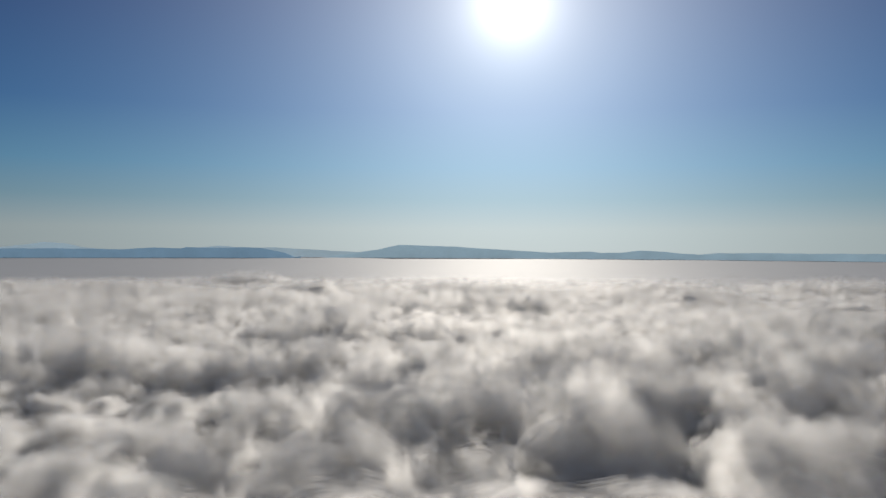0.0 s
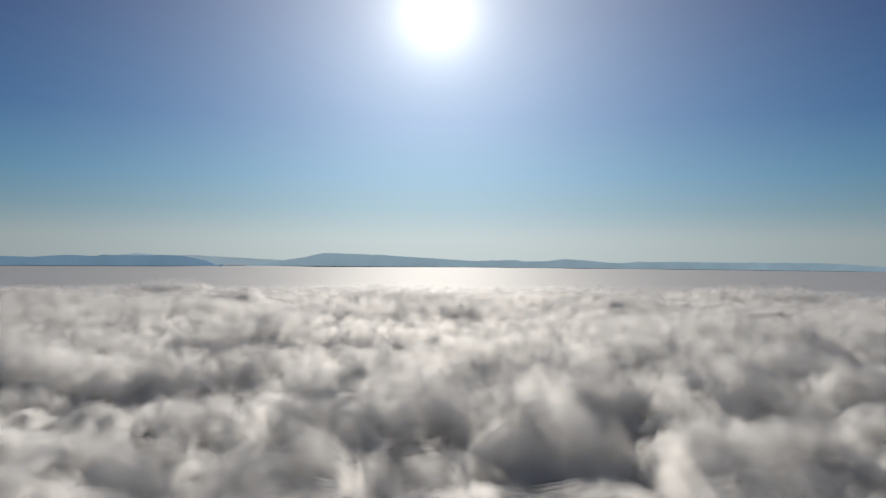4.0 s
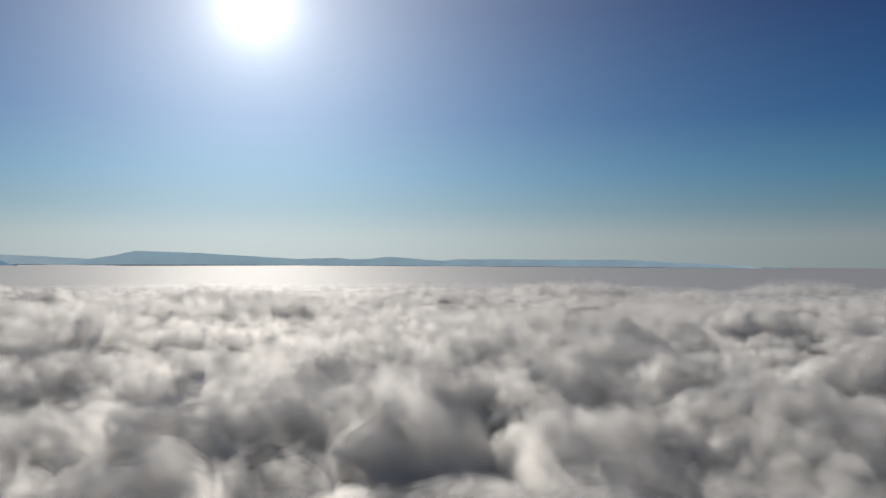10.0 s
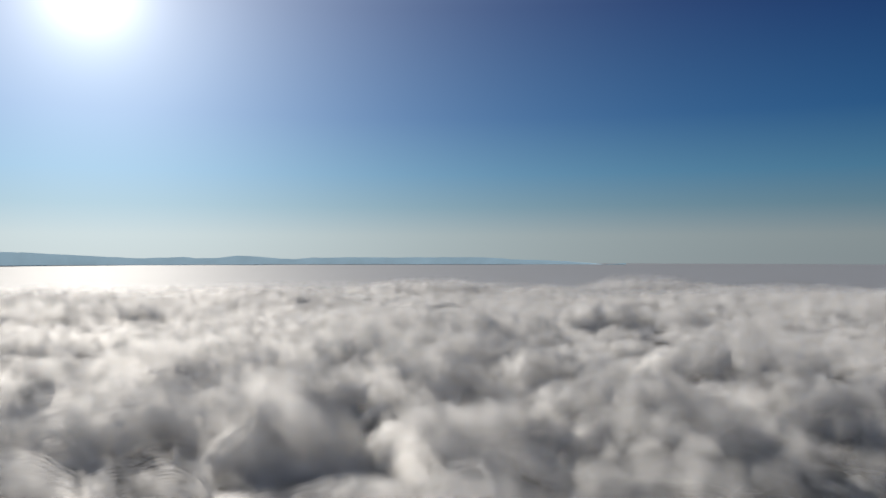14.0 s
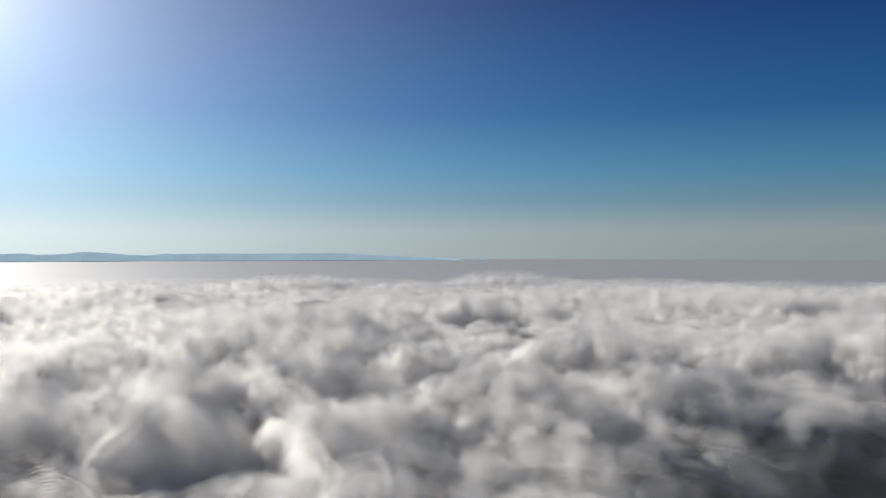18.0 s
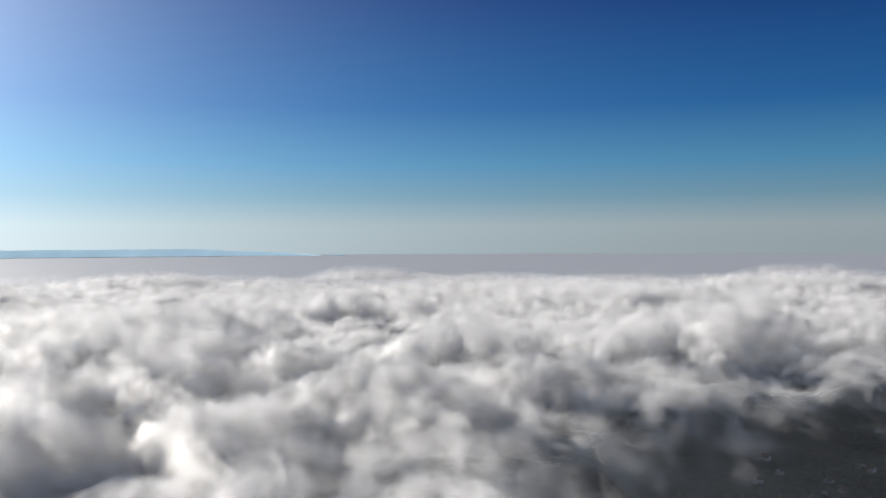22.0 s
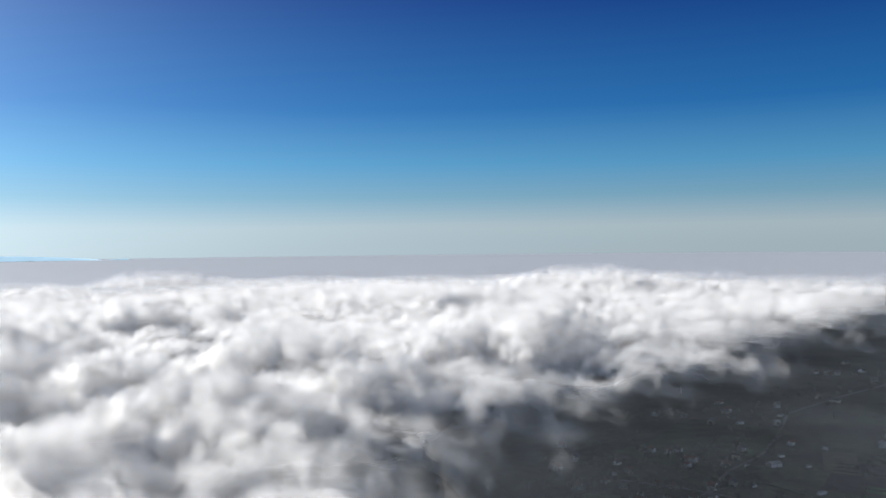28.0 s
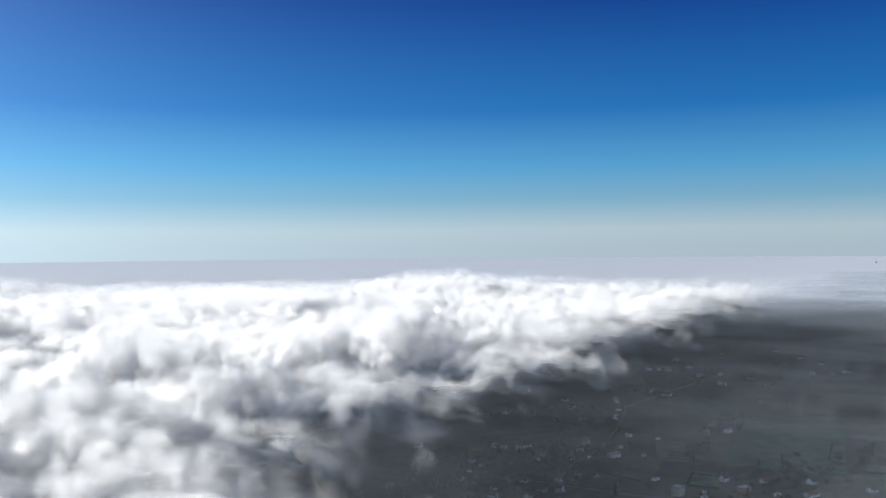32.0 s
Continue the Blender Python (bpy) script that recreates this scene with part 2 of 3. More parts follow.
# ---- the bank of cloud: swellings (x, y, half width, half depth, height) and hollows ----
SWELLS_FAR = [(201, 1338, 86, 66, 26), (-750, 1252, 55, 42, 26), (-508, 1011, 30, 23, 25), (-308, 1108, 61, 45, 25), (-888, 953, 98, 73, 26),
              (-701, 880, 51, 38, 26), (-54, 1035, 85, 64, 26), (-189, 928, 43, 32, 21), (-517, 674, 161, 121, 26), (-212, 806, 93, 70, 26),
              (626, 1377, 86, 64, 26), (499, 835, 117, 88, 26), (237, 659, 58, 43, 26), (607, 825, 78, 58, 26), (1048, 772, 101, 75, 30),
              (574, 660, 134, 100, 26), (1587, 775, 190, 143, 34), (1037, 730, 113, 85, 30)]
SWELLS_MID = [(61, 587, 87, 65, 26), (-217, 509, 51, 38, 24), (-307, 341, 51, 38, 24), (-201, 352, 39, 29, 21), (-122, 352, 33, 25, 19),
              (-66, 431, 56, 42, 26), (-79, 321, 22, 16, 17), (29, 363, 35, 26, 22), (-23, 351, 26, 19, 18), (191, 369, 36, 28, 26),
              (105, 298, 24, 18, 20), (101, 374, 29, 22, 21), (50, 441, 49, 37, 26), (186, 293, 31, 23, 23), (271, 323, 25, 19, 20),
              (406, 371, 55, 41, 26), (330, 327, 42, 31, 22)]
SWELLS_NEAR = [(-141, 192, 19, 17, 19), (-135, 241, 15, 18, 19), (-97, 252, 17, 17, 19), (-69, 274, 21, 20, 22), (-32, 269, 22, 26, 26),
               (25, 248, 20, 18, 19), (-150, 154, 16, 14, 15), (-89, 194, 14, 14, 15), (-64, 213, 14, 12, 13), (-116, 145, 16, 12, 13),
               (-75, 158, 14, 11, 12), (-37, 167, 14, 11, 12), (19, 182, 15, 13, 14), (-56, 156, 10, 9, 10), (97, 254, 19, 16, 17),
               (50, 201, 12, 10, 11), (27, 184, 8, 9, 10), (78, 193, 15, 12, 13), (43, 269, 17, 13, 12)]
SWELLS_EDGE = [(-4, 176, 10, 8, 9), (156, 204, 16, 14, 15), (83, 175, 14, 12, 13), (17, 151, 9, 9, 10), (747, 227, 69, 52, 26),
               (456, 263, 54, 40, 26), (252, 169, 26, 20, 18), (177, 134, 12, 10, 11), (130, 145, 10, 11, 12), (92, 163, 13, 12, 13),
               (508, 190, 49, 37, 26)]
HOLLOWS_A = [(-227, 259, 43, 32, 18), (-181, 356, 18, 13, 14), (-153, 233, 5, 21, 22), (-123, 294, 11, 10, 11), (-119, 344, 11, 9, 9),
             (-6, 292, 12, 34, 26), (3, 233, 13, 13, 14), (-21, 222, 9, 9, 10), (-221, 316, 26, 20, 14), (-861, 936, 83, 62, 26),
             (-659, 1052, 28, 21, 22), (150, 960, 44, 33, 26), (-140, 521, 22, 17, 12), (-247, 538, 27, 20, 13)]
HOLLOWS_B = [(46, 212, 14, 14, 16), (52, 262, 8, 9, 9), (192, 429, 25, 19, 13), (185, 318, 17, 19, 20), (-70, 244, 14, 14, 15),
             (47, 332, 19, 14, 7), (240, 587, 37, 27, 17), (287, 301, 22, 22, 24), (169, 245, 19, 14, 14), (222, 514, 22, 19, 21),
             (45, 207, 7, 11, 12), (74, 233, 8, 11, 12), (308, 264, 29, 26, 26), (171, 241, 19, 14, 12), (147, 179, 15, 16, 17),
             (74, 248, 16, 16, 17), (510, 339, 33, 24, 18)]
BASE = 112.0
HUB = (-36.0, 0.0)


def turned(x, y, cx, cy):
    """Offsets from a centre, across and along the way from the hub."""
    a = math.atan2(cx - HUB[0], cy - HUB[1])
    dx, dy = x - cx, y - cy
    return dx * math.cos(a) - dy * math.sin(a), dx * math.sin(a) + dy * math.cos(a)


def opening(x, y):
    """Over 0 where the bank has opened over the village, metres from its edge."""
    wob = 22 * fbm(x, y, 90, 3, 40)
    a, b = x - 105 + wob, 192 - y + wob * 0.8 + 0.02 * x
    return np.minimum(a, b) - 12 * np.log1p(np.exp(-np.abs(a - b) / 12))


_relief = {}


def bank_relief(x, y):
    """The swellings, hollows and unevenness of the bank; worked out once for sheets of one pattern."""
    key = (x.shape, float(x[0, 0]), float(y[-1, -1]))
    if key in _relief:
        return _relief[key]
    r = np.hypot(x - HUB[0], y - HUB[1])
    k = np.clip(r / 280, 0.6, 2.5)
    wx, wy = x + 8 * k * fbm(x, y, 48, 3, 60), y + 8 * k * fbm(x, y, 48, 3, 70)
    total = np.zeros_like(x)
    for cx, cy, ra, rd, h in SWELLS_FAR + SWELLS_MID + SWELLS_NEAR + SWELLS_EDGE:
        u, v = turned(wx, wy, cx, cy)
        q = np.clip(1 - (u / (ra * 1.5)) ** 2 - (v / (rd * 1.5)) ** 2, 0, 1)
        total += (0.76 * h * q) ** 3
    dome = total ** (1 / 3)
    dig = np.zeros_like(x)
    for cx, cy, ra, rd, h in HOLLOWS_A + HOLLOWS_B:
        u, v = turned(wx, wy, cx, cy)
        dig += 0.95 * h * np.exp(-1.3 * ((u / ra) ** 2 + (v / rd) ** 2))
    far = smooth(700, 1700, r)
    level = 4.0 * fbm(x, y, 160, 2, 20) * (1 - 0.5 * far) - 22 * smooth(-40, 40, opening(x, y)) - 6 * smooth(550, 1250, r)
    rolls = (1 - 0.55 * far) * 3.0 * billow(wx, wy, 60, 3, 3, 0.5)
    _relief[key] = (dome, np.minimum(dig, 30), level, rolls)
    return _relief[key]


def bank_height(x, y, full=1.0):
    dome, dig, level, rolls = bank_relief(x, y)
    return BASE - 4 + (dome + 4) * full + level + (rolls - dig) * (0.4 + 0.6 * full)


def polar_sheet(name, a0, a1, da, r0, r1, ratio, height, mat, lift=0.0, bump=0.0, density=None, shift=0.0, fuzz=0.0):
    na, nr = int(round((a1 - a0) / da)) + 1, int(math.log(r1 / r0) / ratio) + 2
    A, R = np.meshgrid(np.radians(np.linspace(a0, a1, na)), r0 * np.exp(np.linspace(0, math.log(r1 / r0), nr)))
    x, y = HUB[0] + R * np.sin(A), HUB[1] + R * np.cos(A)
    z = height(x, y)
    P = np.stack([x, y, z], -1)
    if bump or lift:
        N = np.cross(np.gradient(P, axis=1), np.gradient(P, axis=0))
        N /= np.linalg.norm(N, axis=-1, keepdims=True) + 1e-9
        N *= np.where(N[..., 2:] < 0, -1, 1)
        far = 1 - 0.6 * smooth(300, 1500, R)
        puff = bump * far * (billow(x + 0.6 * z, y - 0.4 * z, 22, 2, 11, 0.5))
        if fuzz:
            puff = puff + fuzz * far * perlin2(x / 14.0, y / 14.0, 300 + int(shift * 10))
        P = P + N * (puff + lift * np.sqrt(np.maximum(1, R / 300)))[..., None]
    me = bpy.data.meshes.new(name)
    nv = na * nr
    idx = np.arange(nv).reshape(nr, na)
    quads = np.stack([idx[:-1, :-1], idx[:-1, 1:], idx[1:, 1:], idx[1:, :-1]], -1).reshape(-1, 4)
    nq = len(quads)
    me.vertices.add(nv)
    me.vertices.foreach_set("co", P.reshape(-1).astype(np.float32))
    me.loops.add(nq * 4)
    me.loops.foreach_set("vertex_index", quads.reshape(-1).astype(np.int32))
    me.polygons.add(nq)
    me.polygons.foreach_set("loop_start", np.arange(0, nq * 4, 4, dtype=np.int32))
    me.polygons.foreach_set("use_smooth", np.ones(nq, dtype=bool))
    if density is not None:
        me.attributes.new("cover", "FLOAT", "POINT").data.foreach_set("value", density(x, y).reshape(-1).astype(np.float32))
    me.update(calc_edges=True)
    me.materials.append(mat)
    ob = new(name, me)
    ob.scale = (SCALE,) * 3
    return ob


def thinning(x, y):
    """The bank wears thin on the village side."""
    az = np.degrees(np.arctan2(x - HUB[0], y - HUB[1]))
    return 1 - 0.2 * smooth(28, 78, az + 8 * fbm(x, y, 150, 3, 81))


def bank_density(x, y):
    o = opening(x, y) + 16 * fbm(x, y, 30, 3, 90)
    return (1 - smooth(-165, 105, o)) ** 1.5 * thinning(x, y) * (1 - smooth(1350, 1800, np.hypot(x - HUB[0], y - HUB[1]) + 150 * fbm(x, y, 200, 2, 77)))


bank = tagged(polar_sheet("cloud_bank", -49, 89, 0.3, 125, 1950, 0.009, lambda x, y: bank_height(x, y, 0.18), MAT_CLOUD, bump=1.5, density=bank_density),
              "billowing white cloud bank seen from above, backlit by the low sun", "cloud", kind="stuff")
for k, ((share, lift, _, _), mat) in enumerate(zip(VEILS, MAT_VEIL)):
    veil = polar_sheet("cloud_veil", -49, 89, 0.45, 125, 1900, 0.0125, lambda x, y: bank_height(x, y, share), mat, lift=lift, bump=1.7, density=bank_density, shift=0.8 * (k + 1), fuzz=0.4)
    tagged(veil, "thin torn wisps of vapour hanging over the cloud bank", "cloud wisp", "wisps over the cloud bank", "stuff")
rear = polar_sheet("cloud_bank_rear", 89, 311, 1.5, 125, 1950, 0.03, bank_height, MAT_CLOUD, density=bank_density)
tagged(rear, "pale cloud bank spreading away behind the viewpoint", "cloud", kind="stuff")


def fog_height(x, y):
    r = np.hypot(x - HUB[0], y - HUB[1])
    return 97 + 37 * (np.maximum(r - 800, 0) / 2500) ** 0.8 + 2.5 * fbm(x, y, 420, 2, 33) * (1 - smooth(1600, 2600, r))


def fog_density(x, y):
    r = np.hypot(x - HUB[0], y - HUB[1])
    return smooth(820, 1250, r + 160 * fbm(x, y, 300, 2, 17))


def mist_density(x, y):
    r = np.hypot(x - HUB[0], y - HUB[1])
    return smooth(-70, 10, opening(x, y)) * (0.34 + 0.8 * smooth(400, 1300, r)) * smooth(90, 160, r)


def mist_level(level, seed):
    return lambda x, y: level + 5 * fbm(x, y, 130, 2, seed)


def haze_density(x, y):
    r = np.hypot(x - HUB[0], y - HUB[1])
    return smooth(-70, 10, opening(x, y)) * (0.36 + 1.1 * smooth(460, 1150, r + 60 * fbm(x, y, 200, 3, 58))) * smooth(90, 160, r)


for level, seed, thick in ((62, 52, mist_density), (106, 54, haze_density), (118, 55, haze_density)):
    mist = polar_sheet("mist_sheet", 25, 130, 0.8, 90, 2000, 0.022, mist_level(level, seed), MAT_MIST, density=thick)
    tagged(mist, "thin drifting mist over the village and its fields", "mist", "mist over the village", "stuff")
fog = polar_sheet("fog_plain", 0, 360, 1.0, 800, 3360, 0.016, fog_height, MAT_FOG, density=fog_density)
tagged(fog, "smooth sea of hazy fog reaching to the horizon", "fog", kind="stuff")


# ---- hills on the horizon: azimuth in degrees and height over the fog in metres ----
def hills(name, profile, dist, mat, seed, label):
    az = np.arange(profile[0][0], profile[-1][0] + 0.01, 0.1)
    h = np.interp(az, [p[0] for p in profile], [p[1] for p in profile])
    h = h + np.clip(h / 15, 0, 1) * 2.2 * fbm(az * 1.0, az * 0 + seed, 1.7, 4, seed)
    rows = []
    for f, back in ((-0.6, -40), (0.0, -30), (0.55, -18), (0.85, -8), (1.0, 0), (0.5, 25), (-0.3, 50)):
        jag = 4 * fbm(az, az * 0 + back * 0.1, 0.8, 3, seed + 5)
        d = dist + back + jag
        a = np.radians(az)
        k = dist / 4350
        rows.append(np.stack([HUB[0] + d * np.sin(a), HUB[1] + d * np.cos(a), 175 - 57 * k + h * f * k], -1))
    V = np.stack(rows)
    nr, na = V.shape[:2]
    idx = np.arange(nr * na).reshape(nr, na)
    q = np.stack([idx[:-1, :-1], idx[:-1, 1:], idx[1:, 1:], idx[1:, :-1]], -1).reshape(-1, 4)
    me = bpy.data.meshes.new(name)
    me.from_pydata(V.reshape(-1, 3).tolist(), [], q.tolist())
    me.materials.append(mat)
    ob = new(name, me)
    ob.scale = (SCALE,) * 3
    return tagged(ob, label, "hills", "hills on the horizon", "structure")


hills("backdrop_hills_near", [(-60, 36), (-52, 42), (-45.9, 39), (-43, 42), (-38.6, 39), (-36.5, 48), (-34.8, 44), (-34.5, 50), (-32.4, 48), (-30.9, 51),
                              (-29.4, 47), (-27.9, 24), (-26.8, -12)], 3130, MAT_RIDGE_NEAR, 1, "dark blue wooded hills rising from the fog, haze put into their colour and glow")
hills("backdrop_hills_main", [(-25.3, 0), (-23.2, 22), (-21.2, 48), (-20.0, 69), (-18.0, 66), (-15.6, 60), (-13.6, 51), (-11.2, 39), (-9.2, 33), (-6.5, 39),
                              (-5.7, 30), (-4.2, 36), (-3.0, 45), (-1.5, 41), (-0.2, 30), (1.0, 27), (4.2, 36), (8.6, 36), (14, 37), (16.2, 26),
                              (19, 20), (21.4, 8), (24, -12)], 3210, MAT_RIDGE, 2, "long mountain ridge rising from the fog, haze put into its pale blue colour and glow")
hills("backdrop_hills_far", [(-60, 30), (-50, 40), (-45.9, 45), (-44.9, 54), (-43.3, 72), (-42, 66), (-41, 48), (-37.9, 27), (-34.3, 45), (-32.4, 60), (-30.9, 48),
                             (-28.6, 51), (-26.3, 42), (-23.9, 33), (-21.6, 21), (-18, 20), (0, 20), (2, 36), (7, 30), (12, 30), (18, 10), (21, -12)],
      3260, MAT_RIDGE_FAR, 3, "faint mountains behind the nearer hills, haze put into their paler colour and glow")


# ---- ground and village ----
def part(name, bm, mat, parent=None, label=""):
    me = bpy.data.meshes.new(name)
    bm.to_mesh(me)
    bm.free()
    me.materials.append(mat)
    ob = new(name, me)
    ob.parent = parent
    return tagged(ob, label)


def box(bm, x0, y0, z0, x1, y1, z1, bevel=0.0):
    made = bmesh.ops.create_cube(bm, size=1.0)["verts"]
    bmesh.ops.scale(bm, vec=(x1 - x0, y1 - y0, z1 - z0), verts=made)
    bmesh.ops.translate(bm, vec=((x0 + x1) / 2, (y0 + y1) / 2, (z0 + z1) / 2), verts=made)
    if bevel:
        bmesh.ops.bevel(bm, geom=list({e for v in made for e in v.link_edges}), offset=bevel, segments=1, affect="EDGES")
    return bm


def disc(name, radius, z, mat, seg=96):
    bm = bmesh.new()
    bmesh.ops.create_circle(bm, cap_ends=True, radius=radius, segments=seg, matrix=Matrix.Translation((0, 0, z)))
    return part(name, bm, mat)


MAT_GROUND = principled("meadow", (0.055, 0.07, 0.04), 0.95, 0.5, 0.012, bump=0.3, second=(0.10, 0.10, 0.065))
MAT_GRASS = principled("grass", (0.055, 0.085, 0.04), 0.95, 0.4, 0.05, bump=0.3)
MAT_PLOUGH = principled("ploughed_earth", (0.055, 0.045, 0.038), 0.95, 0.35, 0.08, bump=0.5)
MAT_STUBBLE = principled("stubble", (0.10, 0.095, 0.06), 0.95, 0.3, 0.06, bump=0.4)
MAT_ROAD = principled("grey_road", (0.13, 0.125, 0.12), 0.9, 0.25, 0.2, bump=0.2)
MAT_WALLS = [principled("white_render", (0.78, 0.77, 0.74), 0.85, 0.10, 0.5, bump=0.1), principled("cream_render", (0.62, 0.55, 0.42), 0.85, 0.12, 0.5, bump=0.1),
             principled("orange_render", (0.42, 0.25, 0.14), 0.85, 0.12, 0.5, bump=0.1), principled("grey_block", (0.36, 0.35, 0.33), 0.9, 0.15, 0.6, bump=0.2),
             principled("brick_wall", (0.36, 0.19, 0.13), 0.9, 0.2, 0.8, bump=0.2)]
WALL_WORDS = ["white rendered", "cream rendered", "orange rendered", "grey block", "red brick"]
MAT_ROOFS = [principled("dark_slate", (0.07, 0.07, 0.075), 0.7, 0.25, 0.7, bump=0.3), principled("red_tile", (0.20, 0.075, 0.05), 0.8, 0.3, 0.7, bump=0.3),
             principled("grey_sheet", (0.22, 0.22, 0.23), 0.55, 0.2, 0.6, bump=0.2), principled("brown_tile", (0.14, 0.075, 0.05), 0.8, 0.3, 0.7, bump=0.3)]
ROOF_WORDS = ["dark slate", "red tiled", "grey sheet", "brown tiled"]
MAT_GLASS = principled("window_glass", (0.03, 0.035, 0.04), 0.12, 0.1, 1.0, spec=0.6)
MAT_FRAME = principled("white_frame", (0.75, 0.75, 0.73), 0.5, 0.08, 2.0)
MAT_DOOR = principled("brown_door", (0.16, 0.09, 0.05), 0.6, 0.2, 2.0)
MAT_BARK = principled("bark", (0.07, 0.055, 0.045), 0.95, 0.3, 2.0, bump=0.5)
MAT_LEAF = principled("dark_leaves", (0.035, 0.045, 0.025), 0.8, 0.5, 0.6, random_hue=0.5)
MAT_STEEL = principled("pale_steel", (0.62, 0.63, 0.65), 0.5, 0.1, 0.5, metal=0.2)
MAT_DARK = principled("dark_steel", (0.08, 0.085, 0.095), 0.6, 0.2, 0.5)

tagged(disc("ground", 4800, 0, MAT_GROUND), "grey-green meadows and bare fields under thin mist", "ground", kind="structure")


def strip_mesh(name, pts, width, z, mat, label, category):
    bm = bmesh.new()
    rows = []
    pts = [(x * SCALE, y * SCALE) for x, y in pts]
    for i, p in enumerate(pts):
        a, c = Vector(pts[max(0, i - 1)]), Vector(pts[min(len(pts) - 1, i + 1)])
        d = (c - a).normalized()
        s = Vector((-d.y, d.x)) * width / 2
        rows.append([bm.verts.new((p[0] + k * s.x, p[1] + k * s.y, z)) for k in (1, 0.9, -0.9, -1)])
    for r in rows:
        r[0].co.z, r[3].co.z = 0.005, 0.005
    for a, c in zip(rows, rows[1:]):
        for i in range(3):
            bm.faces.new((a[i], a[i + 1], c[i + 1], c[i]))
    return tagged(part(name, bm, mat), label, category, kind="structure")


def field(cx, cy, w, d, turn, z, mat, label):
    """A parcel with an uneven edge, ridged along its length."""
    w, d = w * SCALE, d * SCALE
    bm = bmesh.new()
    n, m = 14, 20
    grid = [[bm.verts.new(((i / n - 0.5) * w + random.uniform(-1, 1) * (i in (0, n)), (j / m - 0.5) * d + random.uniform(-1, 1) * (j in (0, m)),
                           z + 0.12 * (i % 2) * (0 < i < n))) for j in range(m + 1)] for i in range(n + 1)]
    for i in range(n):
        for j in range(m):
            bm.faces.new((grid[i][j], grid[i + 1][j], grid[i + 1][j + 1], grid[i][j + 1]))
    ob = tagged(part("ground_field", bm, mat), label, "field", "fields round the village", "structure")
    ob.matrix_world = pose(cx * SCALE, cy * SCALE, 0, 0, 0, turn)
    return ob


for cx, cy, w, d, turn, mat, label in (
        (640, 338, 120, 95, 12, MAT_GRASS, "green meadow beside the houses"), (735, 150, 260, 90, 8, MAT_GRASS, "long green meadow behind the farmhouses"),
        (900, 110, 200, 110, 14, MAT_STUBBLE, "pale stubble field beyond the meadow"), (585, 200, 90, 42, 10, MAT_PLOUGH, "dark ploughed field by the lane"),
        (690, 85, 130, 46, 6, MAT_PLOUGH, "dark ploughed strip beside the hedge"), (880, 250, 190, 70, 12, MAT_GRASS, "misty green pasture"),
        (1010, 210, 120, 60, 10, MAT_PLOUGH, "dark bare field in the mist"), (620, 226, 70, 26, 20, MAT_STUBBLE, "narrow brown strip behind the barn"),
        (545, 176, 50, 20, 10, MAT_GRASS, "fenced green garden plot"), (560, 345, 70, 60, -10, MAT_GRASS, "dim green paddock"),
        (400, 300, 60, 50, 25, MAT_GRASS, "dim green paddock by the village edge"), (620, 50, 90, 50, 8, MAT_GRASS, "green plot behind the farm")):
    field(cx, cy, w, d, turn, 0.03 + random.random() * 0.05, mat, label)
strip_mesh("road_lane", [(462, 330), (474, 290), (478, 257), (480, 230), (484, 200), (492, 160), (500, 120), (502, 60), (506, -40)], 5.5, 0.18, MAT_ROAD,
           "pale grey village lane", "road")
strip_mesh("road_cross", [(380, 262), (430, 272), (478, 268), (540, 282), (600, 282), (680, 300), (780, 330), (900, 322), (1080, 300)], 4.5, 0.16, MAT_ROAD,
           "narrow lane between the houses", "road")
strip_mesh("path_field", [(600, 220), (680, 205), (780, 190), (900, 185), (1040, 170)], 2.6, 0.15, MAT_STUBBLE, "beaten earth track across the fields", "track")


